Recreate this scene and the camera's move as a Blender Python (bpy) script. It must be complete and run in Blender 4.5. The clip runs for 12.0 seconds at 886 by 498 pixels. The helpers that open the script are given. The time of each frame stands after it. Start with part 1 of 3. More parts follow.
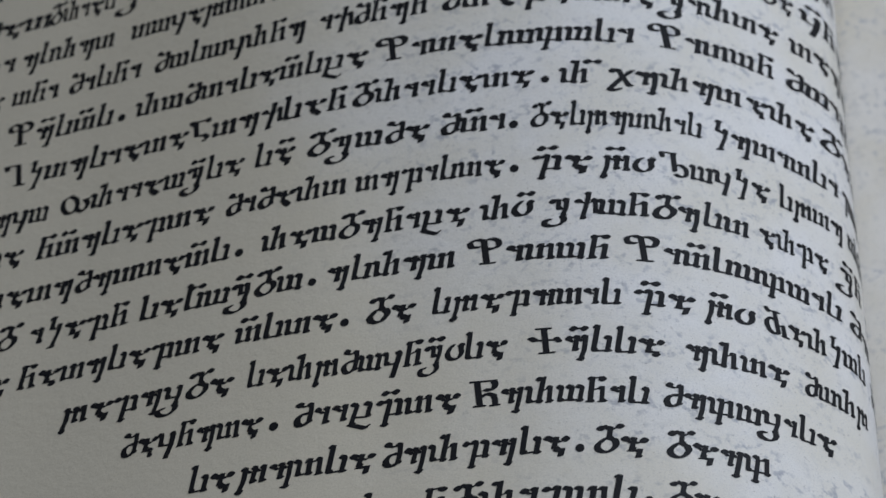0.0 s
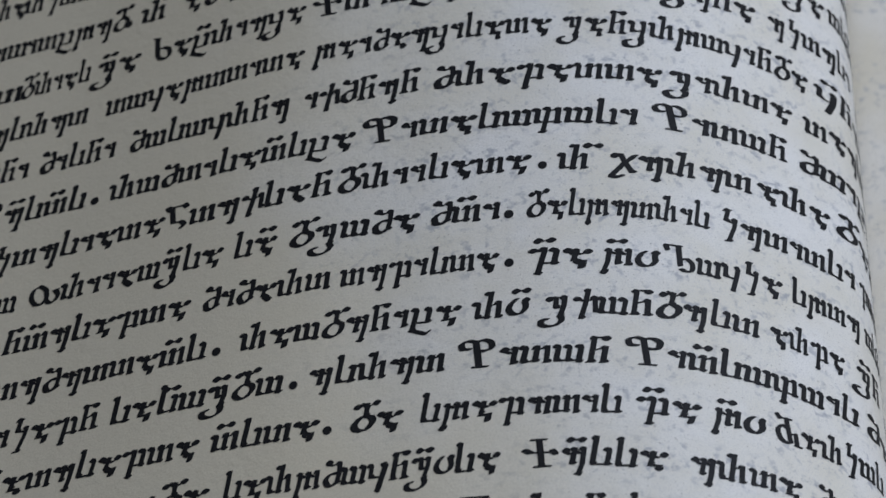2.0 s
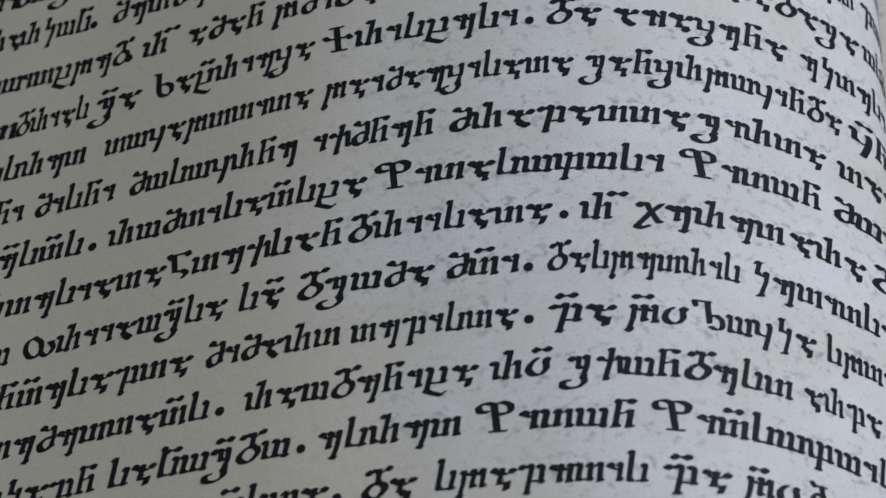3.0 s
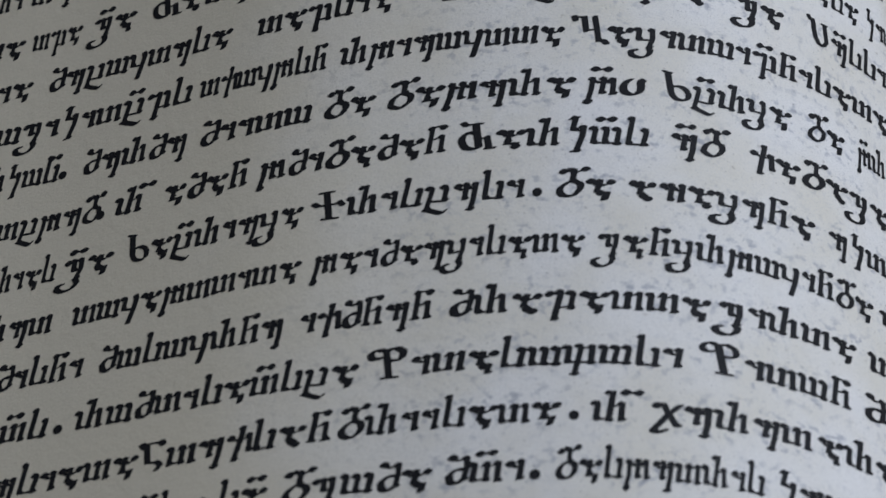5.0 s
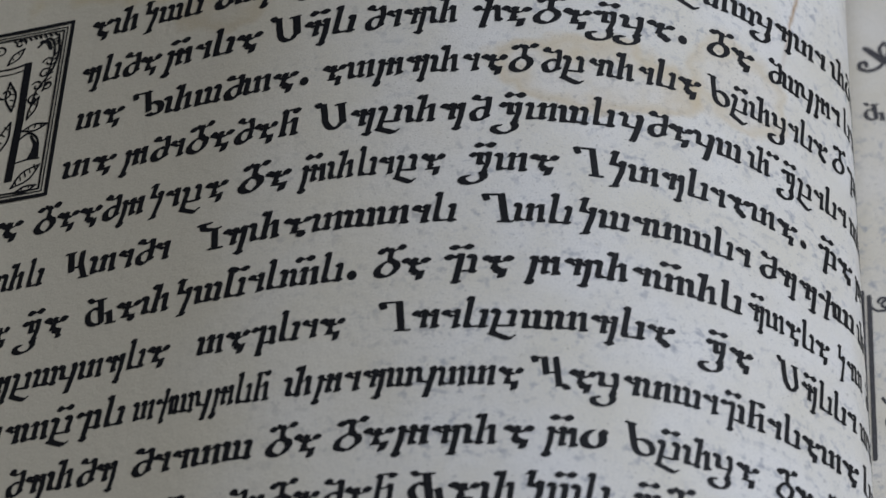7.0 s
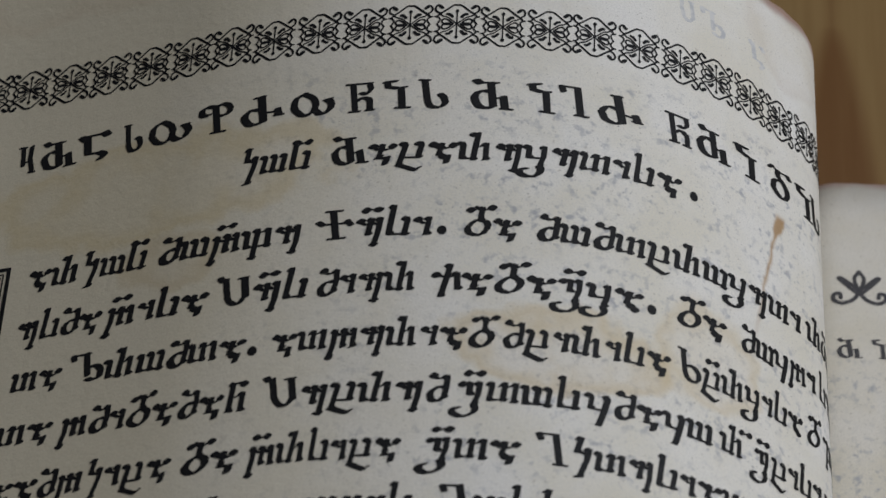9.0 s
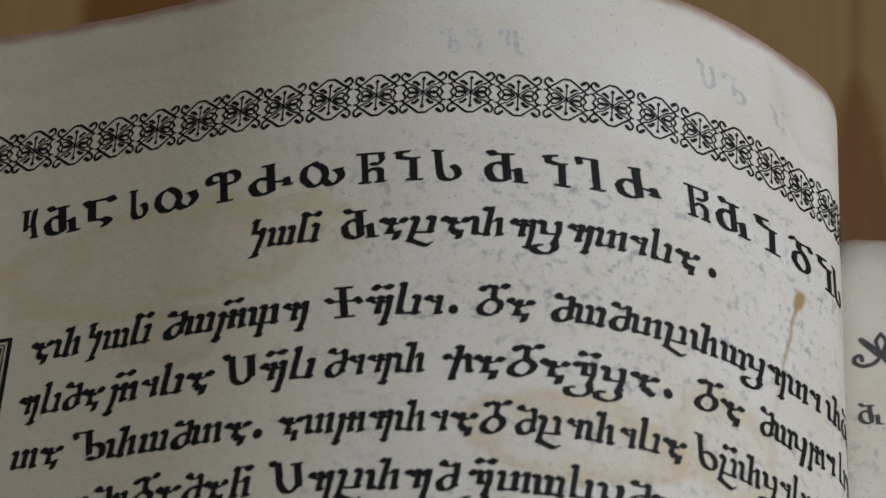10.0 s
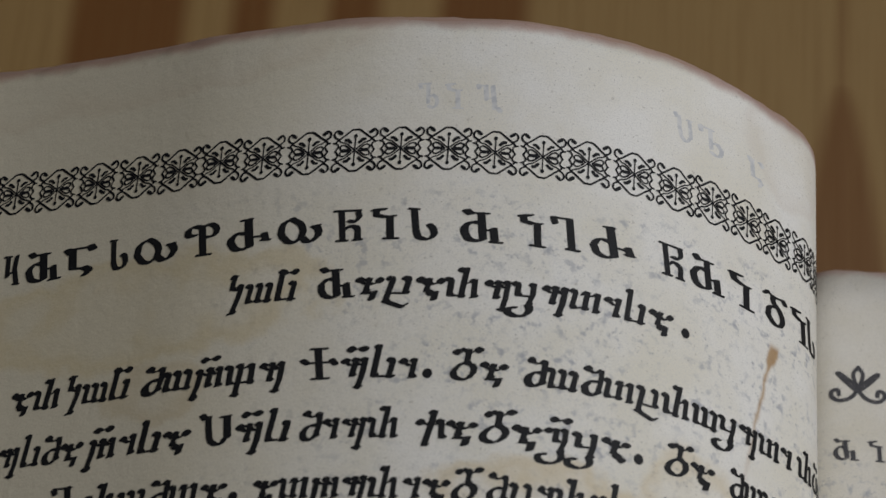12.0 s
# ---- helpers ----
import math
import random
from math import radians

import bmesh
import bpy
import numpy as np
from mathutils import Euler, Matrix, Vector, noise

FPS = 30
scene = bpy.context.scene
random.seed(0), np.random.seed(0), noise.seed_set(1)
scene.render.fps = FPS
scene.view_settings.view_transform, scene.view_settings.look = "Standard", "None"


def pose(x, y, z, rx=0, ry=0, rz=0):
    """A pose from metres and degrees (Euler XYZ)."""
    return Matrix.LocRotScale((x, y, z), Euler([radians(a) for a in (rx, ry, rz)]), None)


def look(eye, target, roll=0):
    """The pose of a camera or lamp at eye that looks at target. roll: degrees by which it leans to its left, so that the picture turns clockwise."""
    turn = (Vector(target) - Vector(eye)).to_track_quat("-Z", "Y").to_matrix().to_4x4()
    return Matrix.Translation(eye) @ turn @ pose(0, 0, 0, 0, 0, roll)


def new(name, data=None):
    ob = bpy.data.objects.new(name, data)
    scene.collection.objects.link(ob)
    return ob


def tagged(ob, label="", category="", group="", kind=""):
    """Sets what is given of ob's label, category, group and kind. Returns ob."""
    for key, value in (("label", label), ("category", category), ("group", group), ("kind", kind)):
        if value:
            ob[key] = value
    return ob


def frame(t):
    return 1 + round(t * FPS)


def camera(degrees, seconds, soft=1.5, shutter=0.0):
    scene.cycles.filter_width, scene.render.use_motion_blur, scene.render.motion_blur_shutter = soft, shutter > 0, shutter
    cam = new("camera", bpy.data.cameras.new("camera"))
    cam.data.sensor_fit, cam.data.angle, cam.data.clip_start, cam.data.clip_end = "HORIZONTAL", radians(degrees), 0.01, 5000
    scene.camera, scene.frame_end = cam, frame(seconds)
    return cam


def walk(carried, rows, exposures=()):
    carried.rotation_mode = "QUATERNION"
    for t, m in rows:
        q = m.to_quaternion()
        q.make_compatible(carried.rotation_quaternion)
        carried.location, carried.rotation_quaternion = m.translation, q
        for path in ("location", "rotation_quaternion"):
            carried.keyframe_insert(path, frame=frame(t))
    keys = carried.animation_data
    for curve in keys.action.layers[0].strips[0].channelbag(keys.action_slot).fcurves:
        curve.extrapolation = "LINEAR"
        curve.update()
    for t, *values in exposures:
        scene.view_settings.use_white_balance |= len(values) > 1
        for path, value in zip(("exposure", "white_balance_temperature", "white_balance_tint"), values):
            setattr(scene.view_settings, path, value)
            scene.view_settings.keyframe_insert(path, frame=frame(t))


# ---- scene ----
cam = camera(15.44, 12.0, soft=1.5)
PATH = [
    (0.0, look((0.01532, -0.45013, 0.43848), (-0.00720, -0.17351, 0.08427), -4.149)),
    (0.5, look((0.01819, -0.44407, 0.43626), (-0.00634, -0.16868, 0.08116), -4.467)),
    (1.0, look((0.01949, -0.43742, 0.43361), (-0.00556, -0.16275, 0.07813), -4.648)),
    (1.5, look((0.01955, -0.42872, 0.43007), (-0.00598, -0.15417, 0.07443), -4.781)),
    (2.0, look((0.01886, -0.41915, 0.42543), (-0.00730, -0.14508, 0.06946), -4.800)),
    (2.5, look((0.01792, -0.40677, 0.42078), (-0.00939, -0.13558, 0.06274), -4.897)),
    (2.7, look((0.01658, -0.40288, 0.41775), (-0.00989, -0.13131, 0.05985), -4.730)),
    (4.3, look((0.01467, -0.36867, 0.40525), (-0.01319, -0.10268, 0.04329), -4.543)),
    (4.5, look((0.01251, -0.36481, 0.40420), (-0.01368, -0.09876, 0.04235), -4.131)),
    (5.0, look((0.00763, -0.35425, 0.40205), (-0.01202, -0.08559, 0.04166), -2.522)),
    (5.5, look((0.00467, -0.34354, 0.40133), (-0.00971, -0.07286, 0.04214), -0.880)),
    (6.0, look((0.00292, -0.33161, 0.40296), (-0.00802, -0.06025, 0.04415), 0.219)),
    (6.5, look((-0.00073, -0.32006, 0.40519), (-0.00833, -0.04803, 0.04683), 1.413)),
    (7.0, look((-0.00255, -0.30849, 0.40634), (-0.00674, -0.03569, 0.04841), 2.327)),
    (7.2, look((-0.00338, -0.30288, 0.40720), (-0.00595, -0.03099, 0.04864), 2.792)),
    (8.8, look((-0.00872, -0.26978, 0.41042), (-0.00354, 0.00237, 0.05205), 4.637)),
    (9.0, look((-0.00615, -0.26350, 0.41128), (-0.00279, 0.00680, 0.05156), 4.192)),
    (9.5, look((-0.00492, -0.25314, 0.41196), (-0.00256, 0.01477, 0.05044), 3.885)),
    (10.0, look((-0.00613, -0.24198, 0.41394), (-0.00505, 0.02039, 0.04843), 4.280)),
    (10.5, look((-0.00618, -0.23369, 0.41552), (-0.00729, 0.02321, 0.04602), 4.394)),
    (11.0, look((-0.00509, -0.22771, 0.42074), (-0.00356, 0.02203, 0.04641), 4.966)),
    (11.5, look((-0.00266, -0.22326, 0.42855), (-0.00248, 0.02196, 0.05125), 4.561)),
    (12.0, look((-0.00234, -0.21930, 0.43371), (-0.00258, 0.02366, 0.05500), 4.492)),
]
walk(cam, PATH, [(0.0, -0.02, 6450, 12), (5.5, 0.0, 6450, 13), (9.0, -0.16, 7250, 12), (12.0, -0.2, 7500, 12)])
cam.data.dof.use_dof = True
cam.data.dof.focus_distance = 0.441
cam.data.dof.aperture_fstop = 41

# ---- world and light ----
world = bpy.data.worlds.new("world")
scene.world = world
world.use_nodes = True
wn = world.node_tree.nodes
sky = wn.new("ShaderNodeTexSky")
sky.sky_type, sky.sun_disc = "NISHITA", False
sky.sun_elevation, sky.sun_rotation = radians(35), radians(90)
world.node_tree.links.new(sky.outputs[0], wn["Background"].inputs[0])
wn["Background"].inputs[1].default_value = 0.1


def area_lamp(name, m, sx, sy, watts, colour):
    data = bpy.data.lights.new(name, "AREA")
    data.shape, data.size, data.size_y, data.energy, data.color = "RECTANGLE", sx, sy, watts, colour
    ob = new(name, data)
    ob.matrix_world = m
    return tagged(ob, kind="structure")


# daylight of the window beside the table
area_lamp("window_light", look((0.59, 0.0, 0.85), (0, -0.08, 0.05)), 0.6, 0.6, 8.5, (0.77, 0.87, 1.03))

# ---- materials ----
def material(name):
    m = bpy.data.materials.new(name)
    m.use_nodes = True
    nt = m.node_tree
    return m, nt, nt.nodes["Principled BSDF"]


def node(nt, kind, **values):
    n = nt.nodes.new(kind)
    for key, value in values.items():
        if key in n.inputs:
            n.inputs[key].default_value = value
    return n


def noise_node(nt, vec, scale, detail=4.0, rough=0.55):
    n = node(nt, "ShaderNodeTexNoise", Scale=scale, Detail=detail, Roughness=rough)
    nt.links.new(vec, n.inputs["Vector"])
    return n.outputs["Fac"]


def ramp(nt, fac, a, b, smooth=True):
    n = nt.nodes.new("ShaderNodeMapRange")
    n.interpolation_type = "SMOOTHSTEP" if smooth else "LINEAR"
    n.inputs["From Min"].default_value, n.inputs["From Max"].default_value = a, b
    nt.links.new(fac, n.inputs["Value"])
    return n.outputs["Result"]


def maths(nt, op, a, b=None):
    n = nt.nodes.new("ShaderNodeMath")
    n.operation = op
    for i, v in enumerate((a, b)):
        if v is None:
            continue
        if isinstance(v, (int, float)):
            n.inputs[i].default_value = v
        else:
            nt.links.new(v, n.inputs[i])
    return n.outputs[0]


def mix(nt, fac, a, b):
    n = nt.nodes.new("ShaderNodeMix")
    n.data_type = "RGBA"
    for sock, v in ((n.inputs[0], fac), (n.inputs[6], a), (n.inputs[7], b)):
        if isinstance(v, (int, float)):
            sock.default_value = v
        elif isinstance(v, tuple):
            sock.default_value = (*v, 1)
        else:
            nt.links.new(v, sock)
    return n.outputs[2]


def bump(nt, bsdf, height, strength, distance):
    n = node(nt, "ShaderNodeBump", Strength=strength, Distance=distance)
    nt.links.new(height, n.inputs["Height"])
    nt.links.new(n.outputs[0], bsdf.inputs["Normal"])


def paper_material(name, base, stains=False, ghosts=True, trim=4.40, sag=0.0035):
    """Old rag paper. The UV map holds the place on the sheet in centimetres."""
    m, nt, bsdf = material(name)
    uv = nt.nodes.new("ShaderNodeUVMap").outputs[0]
    sep = nt.nodes.new("ShaderNodeSeparateXYZ")
    nt.links.new(uv, sep.inputs[0])
    u, v = sep.outputs[0], sep.outputs[1]
    fibre = noise_node(nt, uv, 42, 5, 0.7)
    cloud = noise_node(nt, uv, 0.55, 4, 0.6)
    col = mix(nt, ramp(nt, cloud, 0.3, 0.7), base, tuple(c * k for c, k in zip(base, (0.90, 0.87, 0.78))))
    col = mix(nt, maths(nt, "MULTIPLY", ramp(nt, fibre, 0.42, 0.72), 0.85), col, tuple(c * 0.74 for c in base))
    if ghosts:
        # print of the other side shining through, in rows between the lines
        rows = maths(nt, "FRACT", maths(nt, "DIVIDE", maths(nt, "ADD", v, 40.30), 0.85))
        band = maths(nt, "MULTIPLY", ramp(nt, rows, -0.1, 0.3), ramp(nt, rows, 1.1, 0.75))
        spots = ramp(nt, noise_node(nt, uv, 6.5, 2.5, 0.6), 0.50, 0.70)
        patch = ramp(nt, noise_node(nt, uv, 0.8, 2), 0.34, 0.55)
        g = maths(nt, "MULTIPLY", maths(nt, "MULTIPLY", spots, band), patch)
        g = maths(nt, "MULTIPLY", g, ramp(nt, v, 2.1, 1.5))
        col = mix(nt, maths(nt, "MULTIPLY", g, 0.7), col, (0.29, 0.305, 0.34))
    # foxing, specks and dark fibres
    fleck = ramp(nt, noise_node(nt, uv, 26, 2, 0.5), 0.66, 0.72)
    col = mix(nt, maths(nt, "MULTIPLY", fleck, 0.5), col, (0.22, 0.19, 0.15))
    speck = ramp(nt, noise_node(nt, uv, 11, 2, 0.5), 0.68, 0.74)
    col = mix(nt, maths(nt, "MULTIPLY", speck, 0.35), col, (0.28, 0.24, 0.19))
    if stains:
        # yellowed outer half and foot; the tone also paints in their dimmer, warmer light
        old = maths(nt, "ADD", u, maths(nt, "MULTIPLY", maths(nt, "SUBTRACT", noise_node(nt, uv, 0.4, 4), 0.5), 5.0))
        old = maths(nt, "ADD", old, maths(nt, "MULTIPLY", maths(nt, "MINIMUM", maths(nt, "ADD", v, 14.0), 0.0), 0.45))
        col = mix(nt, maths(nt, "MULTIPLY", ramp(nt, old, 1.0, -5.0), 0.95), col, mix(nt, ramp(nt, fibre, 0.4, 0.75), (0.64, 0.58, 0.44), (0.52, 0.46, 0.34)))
        wob = maths(nt, "MULTIPLY", maths(nt, "SUBTRACT", noise_node(nt, uv, 1.1, 4), 0.5), 3.0)
        # tide marks over the first lines and along the head
        for (cu, cv, ru, rv, amount, tone) in ((-4.4, 0.35, 2.6, 0.75, 0.42, (0.56, 0.45, 0.25)), (1.3, -2.6, 1.4, 0.6, 0.45, (0.58, 0.46, 0.27)), (3.3, -2.2, 0.8, 0.8, 0.35, (0.58, 0.46, 0.27)), (-4.0, -0.95, 0.7, 0.45, 0.4, (0.52, 0.42, 0.26)),
                                               (-5.5, 4.2, 3.6, 0.55, 0.16, (0.50, 0.38, 0.26)), (5.0, 3.9, 0.9, 0.7, 0.16, (0.50, 0.40, 0.30))):
            du = maths(nt, "POWER", maths(nt, "ABSOLUTE", maths(nt, "DIVIDE", maths(nt, "SUBTRACT", u, cu), ru)), 2.0)
            dv = maths(nt, "POWER", maths(nt, "ABSOLUTE", maths(nt, "DIVIDE", maths(nt, "SUBTRACT", v, cv), rv)), 2.0)
            d = maths(nt, "ADD", maths(nt, "ADD", du, dv), wob)
            rim = maths(nt, "MULTIPLY", ramp(nt, d, 1.4, 0.8), maths(nt, "ADD", ramp(nt, d, 0.1, 1.0), 0.35))
            col = mix(nt, maths(nt, "MULTIPLY", rim, amount), col, tone)
        # brown drip
        axis = maths(nt, "ADD", 4.47, maths(nt, "MULTIPLY", v, 0.25))
        axis = maths(nt, "ADD", axis, maths(nt, "MULTIPLY", maths(nt, "SUBTRACT", noise_node(nt, uv, 2.2, 3), 0.5), 0.22))
        off = maths(nt, "ABSOLUTE", maths(nt, "SUBTRACT", u, axis))
        width = maths(nt, "ADD", 0.012, maths(nt, "MULTIPLY", ramp(nt, v, 0.3, 0.65), 0.07))
        run = ramp(nt, maths(nt, "SUBTRACT", off, width), 0.05, -0.03)
        run = maths(nt, "MULTIPLY", run, maths(nt, "MULTIPLY", ramp(nt, v, 0.84, 0.7), ramp(nt, v, -1.8, -0.2)))
        col = mix(nt, maths(nt, "MULTIPLY", run, 0.85), col, (0.36, 0.20, 0.07))
    # rubbed reddish dye along the trimmed head of the sheet
    edge = maths(nt, "SUBTRACT", v, maths(nt, "MULTIPLY", maths(nt, "POWER", maths(nt, "ABSOLUTE", maths(nt, "SUBTRACT", u, 1.0)), 2.0), sag))
    head = ramp(nt, maths(nt, "ADD", edge, maths(nt, "MULTIPLY", maths(nt, "SUBTRACT", noise_node(nt, uv, 1.6, 4), 0.5), 0.22)), trim - 0.17, trim)
    col = mix(nt, maths(nt, "MULTIPLY", head, 0.7), col, (0.42, 0.22, 0.17))
    nt.links.new(col, bsdf.inputs["Base Color"])
    bsdf.inputs["Roughness"].default_value = 0.78
    bsdf.inputs["Specular IOR Level"].default_value = 0.25
    lump = maths(nt, "ADD", maths(nt, "MULTIPLY", noise_node(nt, uv, 22, 4, 0.6), 0.5), noise_node(nt, uv, 6, 3, 0.5))
    bump(nt, bsdf, lump, 0.32, 0.0003)
    return m


def ink_material(name, dark, rough=0.62):
    m, nt, bsdf = material(name)
    co = nt.nodes.new("ShaderNodeTexCoord").outputs["Object"]
    f = noise_node(nt, co, 2600, 3, 0.6)
    nt.links.new(mix(nt, ramp(nt, f, 0.52, 0.85), dark, tuple(c * 2.6 + 0.012 for c in dark)), bsdf.inputs["Base Color"])
    bsdf.inputs["Roughness"].default_value = rough
    bsdf.inputs["Specular IOR Level"].default_value = 0.25
    return m


def wood_material(name):
    """Varnished pine boards with broad dark and light figure; boards run along y."""
    m, nt, bsdf = material(name)
    co = nt.nodes.new("ShaderNodeTexCoord").outputs["Object"]
    info = nt.nodes.new("ShaderNodeObjectInfo").outputs["Random"]
    mp = nt.nodes.new("ShaderNodeMapping")
    mp.inputs["Scale"].default_value = (62, 3.0, 8)
    nt.links.new(co, mp.inputs["Vector"])
    comb = nt.nodes.new("ShaderNodeCombineXYZ")
    nt.links.new(maths(nt, "MULTIPLY", info, 30.0), comb.inputs[1])
    nt.links.new(comb.outputs[0], mp.inputs["Location"])
    broad = noise_node(nt, mp.outputs[0], 1.0, 2, 0.4)
    fine = noise_node(nt, mp.outputs[0], 9.0, 5, 0.6)
    sep = nt.nodes.new("ShaderNodeSeparateXYZ")
    nt.links.new(co, sep.inputs[0])
    sway = maths(nt, "MULTIPLY", maths(nt, "SUBTRACT", noise_node(nt, mp.outputs[0], 0.25, 3), 0.5), 0.008)
    x = maths(nt, "ADD", sep.outputs[0], sway)
    dark = maths(nt, "MULTIPLY", ramp(nt, broad, 0.50, 0.60), ramp(nt, maths(nt, "ABSOLUTE", maths(nt, "SUBTRACT", x, -0.005)), 0.072, 0.08))
    # heartwood bands of the board behind the book, and one flame of darker grain that runs to a point
    for centre, half in ((-0.0580, 0.0095), (-0.0372, 0.0036), (-0.0196, 0.0042), (0.0018, 0.0072), (-0.098, 0.006)):
        dark = maths(nt, "MAXIMUM", dark, ramp(nt, maths(nt, "ABSOLUTE", maths(nt, "SUBTRACT", x, centre)), half + 0.0022, half - 0.0022))
    width = maths(nt, "MAXIMUM", maths(nt, "SUBTRACT", 0.097, sep.outputs[1]), 0.0)
    width = maths(nt, "MULTIPLY", maths(nt, "POWER", width, 0.6), 0.05)
    flame = maths(nt, "SUBTRACT", maths(nt, "ABSOLUTE", maths(nt, "SUBTRACT", x, 0.0598)), width)
    near = ramp(nt, sep.outputs[1], 0.03, 0.06)
    dark = maths(nt, "MAXIMUM", dark, maths(nt, "MULTIPLY", maths(nt, "MULTIPLY", ramp(nt, flame, 0.0022, -0.0022), near), maths(nt, "ADD", 0.6, maths(nt, "MULTIPLY", fine, 0.5))))
    col = mix(nt, dark, (0.262, 0.160, 0.060), (0.140, 0.054, 0.012))
    col = mix(nt, maths(nt, "MULTIPLY", ramp(nt, fine, 0.4, 0.7), 0.3), col, (0.17, 0.085, 0.025))
    nt.links.new(col, bsdf.inputs["Base Color"])
    bsdf.inputs["Roughness"].default_value = 0.5
    bump(nt, bsdf, fine, 0.15, 0.0004)
    return m


def plaster_material(name, base):
    m, nt, bsdf = material(name)
    co = nt.nodes.new("ShaderNodeTexCoord").outputs["Object"]
    f = noise_node(nt, co, 3, 5)
    nt.links.new(mix(nt, f, base, tuple(c * 0.85 for c in base)), bsdf.inputs["Base Color"])
    bsdf.inputs["Roughness"].default_value = 0.9
    bump(nt, bsdf, noise_node(nt, co, 60, 4), 0.2, 0.002)
    return m


PAPER = paper_material("rag_paper_stained_dimmed", (0.78, 0.76, 0.71), stains=True)
PAPER_FACING = paper_material("rag_paper", (0.70, 0.665, 0.60), trim=4.82, sag=0.0)
PAPER_BLOCK = paper_material("rag_paper_under", (0.66, 0.60, 0.50), ghosts=False, trim=4.38)
INK = ink_material("printing_ink", (0.010, 0.010, 0.011))
INK_FACING = ink_material("printing_ink_grey", (0.06, 0.058, 0.062))
INK_GHOST, _nt, _b = material("faint_show_through")
_uv = _nt.nodes.new("ShaderNodeTexCoord").outputs["Object"]
_nt.links.new(mix(_nt, ramp(_nt, noise_node(_nt, _uv, 900, 3), 0.35, 0.6), (0.47, 0.475, 0.48), (0.62, 0.61, 0.585)), _b.inputs["Base Color"])
_b.inputs["Roughness"].default_value = 0.8
WOOD = wood_material("pine_board")
LEATHER, _nt, _b = material("brown_leather")
_co = _nt.nodes.new("ShaderNodeTexCoord").outputs["Object"]
_nt.links.new(mix(_nt, noise_node(_nt, _co, 60, 5), (0.10, 0.045, 0.02), (0.05, 0.022, 0.012)), _b.inputs["Base Color"])
_b.inputs["Roughness"].default_value = 0.5
bump(_nt, _b, noise_node(_nt, _co, 400, 3), 0.4, 0.0005)
# unseen walls and ceiling: dark and warm, to keep their bounced fill weak and warm
PLASTER = plaster_material("wall_plaster", (0.20, 0.13, 0.07))
FLOORING = plaster_material("floor_boards", (0.25, 0.17, 0.10))


# ---- building helpers ----
def mesh_of(name, verts, faces, uvs=None, smooth=True):
    me = bpy.data.meshes.new(name)
    me.from_pydata([tuple(v) for v in verts], [], [tuple(f) for f in faces])
    if uvs is not None:
        layer = me.uv_layers.new(name="UVMap")
        for loop in me.loops:
            layer.data[loop.index].uv = uvs[loop.vertex_index]
    if smooth:
        me.polygons.foreach_set("use_smooth", [True] * len(me.polygons))
    me.update()
    return me


def part_mesh(name, me, mat, parent=None, label=""):
    me.materials.append(mat)
    ob = new(name, me)
    ob.parent = parent
    if label:
        tagged(ob, label=label)
    return ob


def part(name, bm, mat, parent=None, label=""):
    me = bpy.data.meshes.new(name)
    bm.to_mesh(me)
    bm.free()
    return part_mesh(name, me, mat, parent, label)


def box(x0, x1, y0, y1, z0, z1, bevel=0.0):
    bm = bmesh.new()
    bmesh.ops.create_cube(bm, size=1)
    bmesh.ops.scale(bm, vec=(x1 - x0, y1 - y0, z1 - z0), verts=bm.verts)
    bmesh.ops.translate(bm, vec=((x0 + x1) / 2, (y0 + y1) / 2, (z0 + z1) / 2), verts=bm.verts)
    if bevel:
        bmesh.ops.bevel(bm, geom=bm.edges[:], offset=bevel, segments=2, affect="EDGES")
    return bm


# ---- an unseen room, added to close the place around the table ----
def room():
    w, x, y, h = -2.4, 0.64, 1.8, 2.1
    z = -0.75
    tagged(part("floor", box(w, x, -y, y, z - 0.1, z), FLOORING), "dark brown floor of the unseen room", "floor", kind="structure")
    tagged(part("ceiling", box(w, x, -y, y, h, h + 0.1), PLASTER), "unseen brown plaster ceiling added over the table", "ceiling", kind="structure")
    tagged(part("wall_north", box(w, x, y, y + 0.15, z, h), PLASTER), "unseen brown plaster wall added around the table", "wall", kind="structure")
    tagged(part("wall_south", box(w, x, -y - 0.15, -y, z, h), PLASTER), "unseen brown plaster wall added around the table", "wall", kind="structure")
    tagged(part("wall_west", box(w - 0.15, w, -y, y, z, h), PLASTER), "unseen brown plaster wall added around the table", "wall", kind="structure")
    # the east wall leaves the window open
    wall = tagged(part("wall_east", box(x, x + 0.15, -y, y, z, 0.5), PLASTER), "unseen brown plaster wall with a window opening, added beside the table", "wall", kind="structure")
    part("lintel", box(x, x + 0.15, -y, y, 1.45, h), PLASTER, wall)
    part("jamb", box(x, x + 0.15, -y, -0.6, 0.5, 1.45), PLASTER, wall)
    part("jamb", box(x, x + 0.15, 0.4, y, 0.5, 1.45), PLASTER, wall)


room()


def table():
    top = tagged(new("wooden_table"), "varnished pine table with broad streaked boards", "table")
    w = 0.2
    for i in range(5):
        x0 = -0.5 + i * w
        part("board", box(x0 + 0.0001, x0 + w - 0.0001, -0.42, 0.5, -0.03, 0.0, 0.0003), WOOD, top)
    part("apron", box(-0.46, 0.46, -0.36, -0.335, -0.12, -0.03, 0.002), WOOD, top)
    part("apron", box(-0.46, 0.46, 0.415, 0.44, -0.12, -0.03, 0.002), WOOD, top)
    for sx in (-0.46, 0.40):
        for sy in (-0.36, 0.38):
            part("leg", box(sx, sx + 0.06, sy, sy + 0.06, -0.75, -0.03, 0.004), WOOD, top)


table()

